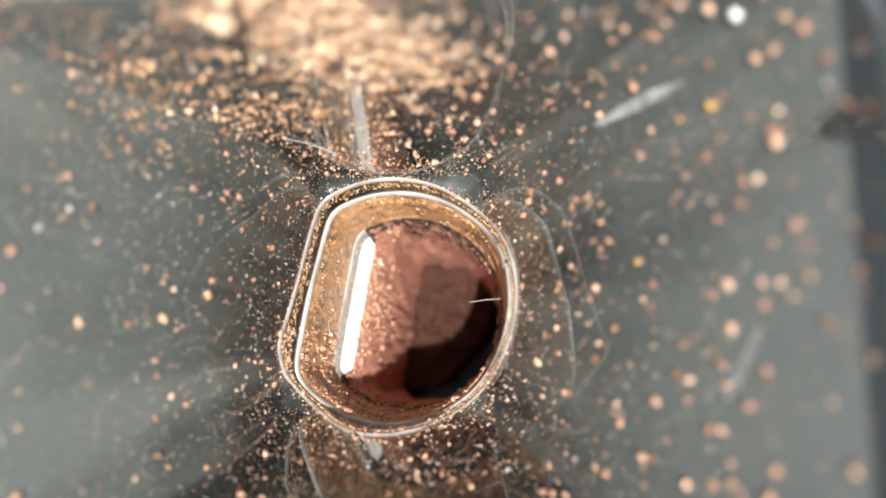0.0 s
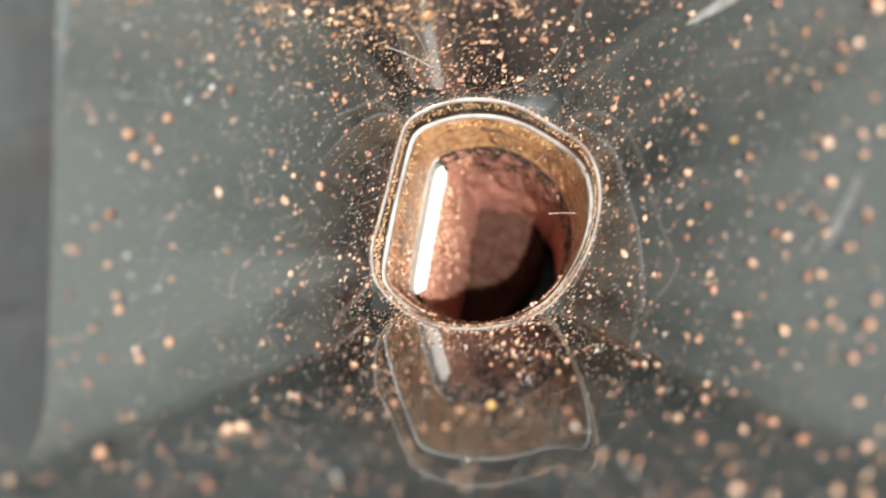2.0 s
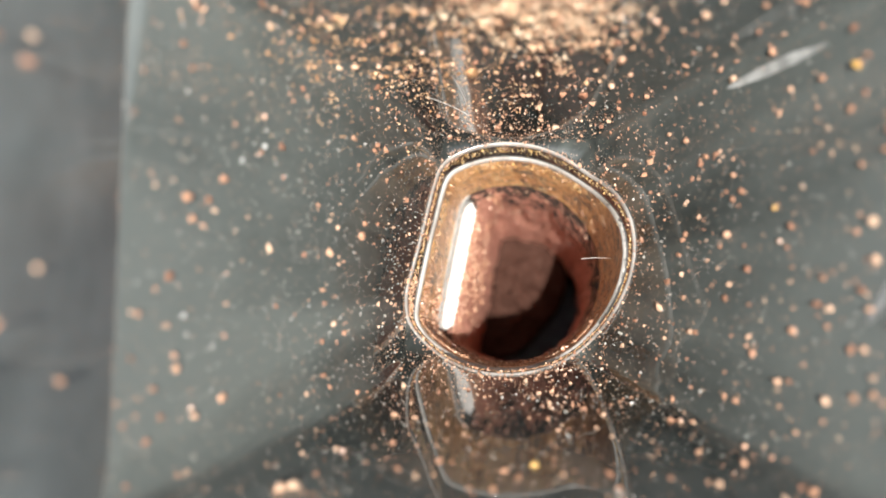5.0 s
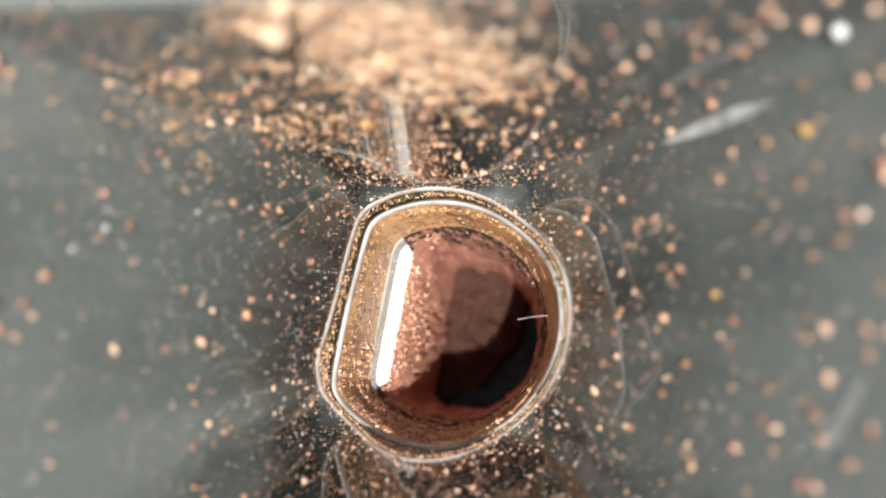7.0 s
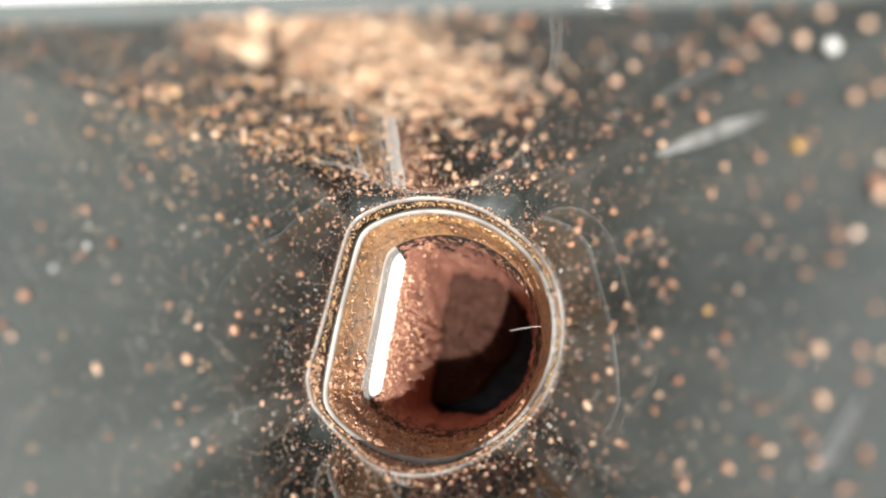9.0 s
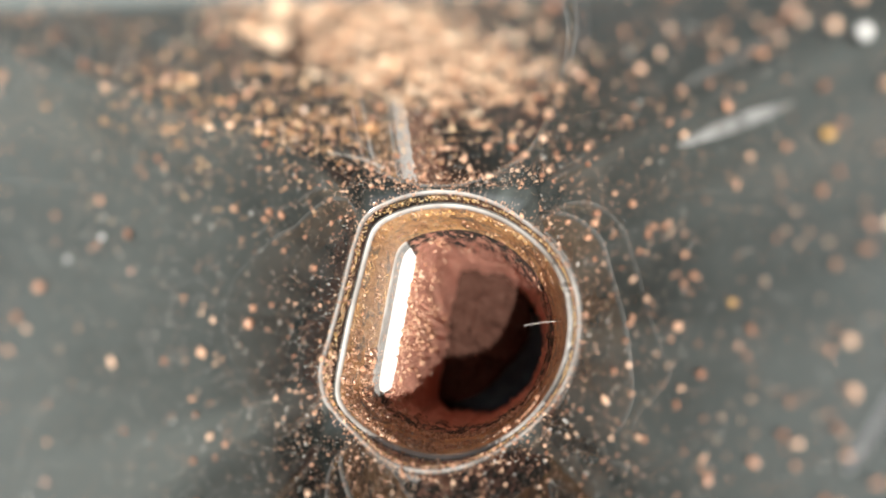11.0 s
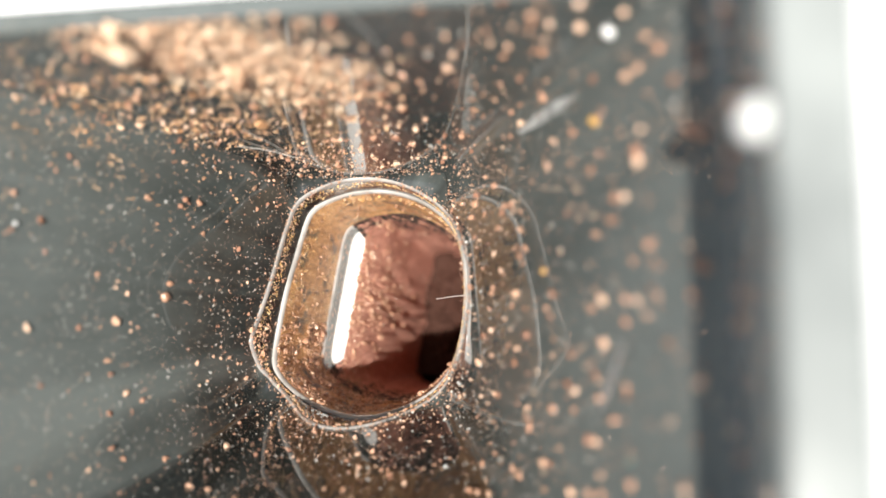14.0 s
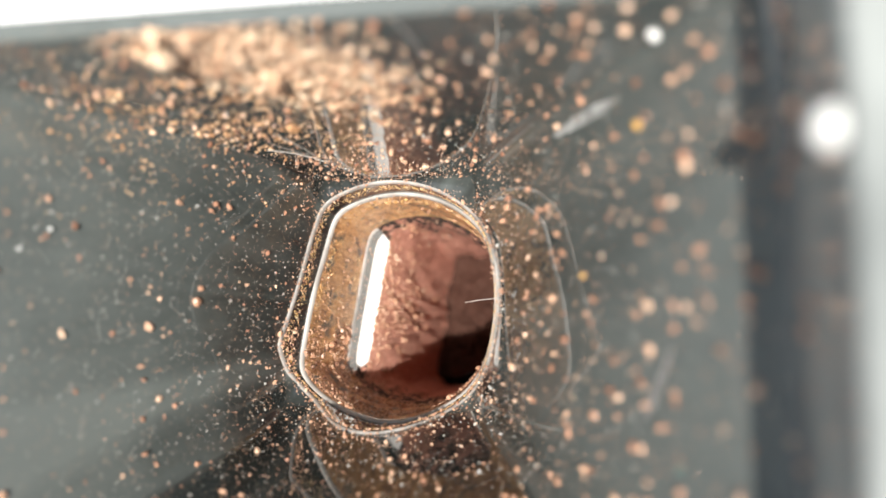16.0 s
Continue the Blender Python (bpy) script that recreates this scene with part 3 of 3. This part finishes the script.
for _ in range(350):
    a = math.pi - radians(CHORD_TURN) + rng.uniform(-0.95, 0.95)
    i = int(a / (2 * math.pi) * NA) % NA
    z = rng.uniform(-3.3, max(RIM[i], -2.5))
    s = rng.lognormal(math.log(0.09), 0.4)
    places.append(at(a, d_radius(a, 0.6) - s * 0.2, z))
    sizes.append(s)
stuff("tube_grit", "loose brown grit piled on the tube's near side", "chocolate dust", places, sizes, CRUMB)

places, sizes = [], []
for _ in range(1600):
    i = FLAT[int(rng.integers(len(FLAT)))]
    z = -31.5 - rng.exponential(10)
    if z < -85:
        continue
    c = float(np.interp(-z, [-q for q, _ in LOWER], [c for _, c in LOWER]))
    places.append(lower_point(i, z, c))
    sizes.append(rng.lognormal(math.log(0.17), 0.45))
stuff("bank_grit", "brown grit on the powder bank inside the tube", "chocolate dust", places, sizes, CRUMB)

# single crumbs
CRUMB_MESH = [grain_mesh("crumb", [(0, 0, 0)], [1.0], CRUMB) for _ in range(8)]
GOLD_MESH = grain_mesh("golden_crumb", [(0, 0, 0)], [1.0], GOLD)
PALE_MESH = [grain_mesh("pale_grain", [(0, 0, 0)], [1.0], PALE) for _ in range(3)]
TEAL_MESH = grain_mesh("teal_crumb", [(0, 0, 0)], [1.0], TEAL)


def single(name, mesh, p, s, label, category, group=""):
    ob = new(name, mesh)
    ob.matrix_basis = Matrix.LocRotScale(Vector([float(c) * MM for c in p]), Euler([float(c) for c in rng.uniform(0, 6.28, 3)]), Vector((s, s * 0.8, s * 0.9)))
    return tagged(ob, label, category, group)


def on_wall(x, y, z):
    """The wall's point at the height z, on the way out from the tube's axis to (x, y)."""
    a = math.atan2(y - HOLE[1], x - HOLE[0])
    return at(a, box_radius(a, z) - 0.25, z)


for p, s in (((-43.3, 28.2, 26.6), 0.45), ((-58.3, 11.2, 62.8), 0.85), ((-58.9, 1.6, 63.8), 0.55), ((-58.6, -8.9, 61.3), 0.5), ((-48.0, -2.7, 34.2), 0.4),
             ((-51.3, 21.2, 48.5), 0.5), ((8.7, 24.2, 34.7), 0.45), ((21.9, 17.9, 61.3), 0.5), ((14.0, -7.8, 46.9), 0.4), ((7.5, -8.9, 37.7), 0.4),
             ((5.1, 37.0, 58.7), 0.5), ((25.6, 32.2, 66.4), 0.65), ((22.9, -10.5, 62.8), 0.55), ((-45.5, -21.0, 58.1), 0.95), ((-44.0, -20.6, 57.5), 0.8),
             ((-42.6, 27.4, 25.8), 0.35), ((-44.0, 27.2, 27.6), 0.35)):
    single("chocolate_crumb", CRUMB_MESH[int(rng.integers(8))], on_wall(*p), s, "coarse copper-brown chocolate crumb on the hopper wall", "crumb", "crumbs on the hopper wall")
spots, sizes = scatter(0.5 + 0.6 * (CENTRE[:, 0] > -10) + 0.4 * FARSIDE + 0.3 * CLUMPY, 170, rng.uniform(0.34, 0.62, 170))
high, broad = scatter((CENTRE[:, 0] > 12) * (CENTRE[:, 2] > 46) * (1 + (CENTRE[:, 2] > 62)), 60, rng.uniform(0.30, 0.62, 60))
for p, s in list(zip(spots, sizes)) + list(zip(high, broad)):
    single("chocolate_crumb", CRUMB_MESH[int(rng.integers(8))], p, s, "coarse copper-brown chocolate crumb on the hopper wall", "crumb", "crumbs on the hopper wall")
for p, s in (((-16.7, -21.0, 48.4), 0.55), ((20.7, 29.1, 58.3), 0.7), ((14.6, 14.3, 45.5), 0.4)):
    single("golden_crumb", GOLD_MESH, on_wall(*p), s, "golden yellow crumb on the hopper wall", "crumb", "golden crumbs")
spots, sizes = scatter(0.6 + CLUMPY, 26, rng.uniform(0.14, 0.30, 26))
for p, s in zip(spots, sizes):
    single("pale_grain", PALE_MESH[int(rng.integers(3))], p, s, "glassy pale grain stuck to the hopper wall", "grain", "pale grains")
single("teal_crumb", TEAL_MESH, on_wall(24.0, -6.0, 63.9), 0.22, "tiny teal fleck on the hopper wall", "fleck")


def drop_mesh():
    bm = bmesh.new()
    bmesh.ops.create_uvsphere(bm, u_segments=24, v_segments=14, radius=MM)
    me = bpy.data.meshes.new("droplet")
    bm.to_mesh(me)
    bm.free()
    me.materials.append(DROP)
    me.polygons.foreach_set("use_smooth", [True] * len(me.polygons))
    return me


DROP_MESH = drop_mesh()
single("droplet", DROP_MESH, (XR - 0.9, 18.5, 96.4), 1.7, "glossy pale droplet on the upright hopper wall", "droplet", "droplets")
# two small spheres added to carry glints, placed to fit the camera's view
for p, s in (((20.5, 36.0, 63.6), 0.8), ((-53.9, 20.7, 51.5), 0.36)):
    single("droplet", DROP_MESH, on_wall(*p), s, "glossy pale sphere added for a glint on the hopper wall", "droplet", "droplets")

# crumbs on the upright side wall
for _ in range(16):
    y, z, s = rng.uniform(-12, 34), TOP + 5 + abs(rng.normal(0, 7)), rng.uniform(0.35, 0.75)
    single("chocolate_crumb", CRUMB_MESH[int(rng.integers(8))], (XR - 0.6, y, min(z, 96)), s, "coarse copper-brown chocolate crumb on the hopper wall", "crumb", "crumbs on the hopper wall")
for _ in range(14):
    y, z = rng.uniform(-20, 34), rng.uniform(76, 100)
    single("chocolate_crumb", CRUMB_MESH[int(rng.integers(8))], (XL + 0.2, y, z), rng.uniform(0.4, 0.8), "coarse copper-brown chocolate crumb on the hopper wall", "crumb", "crumbs on the hopper wall")


def fibre(points, radius, label):
    """A fine pale hair along a smooth line."""
    verts, k = [], 6
    pts = [Vector(p) for p in points]
    for i, p in enumerate(pts):
        way = (pts[min(i + 1, len(pts) - 1)] - pts[max(i - 1, 0)]).normalized()
        side = way.orthogonal().normalized()
        up = way.cross(side)
        verts += [tuple(p + (side * math.cos(2 * math.pi * j / k) + up * math.sin(2 * math.pi * j / k)) * radius) for j in range(k)]
    ob = new("fibre", mesh_of("fibre", verts, rings_to_faces(k, len(pts)), HAIR))
    return tagged(ob, label, "fibre")


fibre([(-8.2 + 7.4 * t, 13.9 + 1.0 * t + 0.3 * math.sin(3 * t), -2.0 - 7.0 * t) for t in [i / 10 for i in range(11)]], 0.055, "fine pale hair across the tube's mouth")
fibre([(-2.9 + 0.8 * math.sin(2.4 * t), FAR[0] + FAR[1] * (71 - 12 * t) - 0.1, 71 - 12 * t) for t in [i / 10 for i in range(11)]], 0.06, "fine pale hair on the hopper wall")
fibre([(-35 + 6 * t, 36.4 + 0.4 * math.sin(3 * t), 25 - 11 * t + 1.5 * t * t) for t in [i / 10 for i in range(11)]], 0.07, "fine pale hair on the hopper wall")
fibre([(-30 + 1.2 * math.sin(2 * t), 36.3, 35 - 17 * t) for t in [i / 10 for i in range(11)]], 0.06, "fine pale hair on the hopper wall")
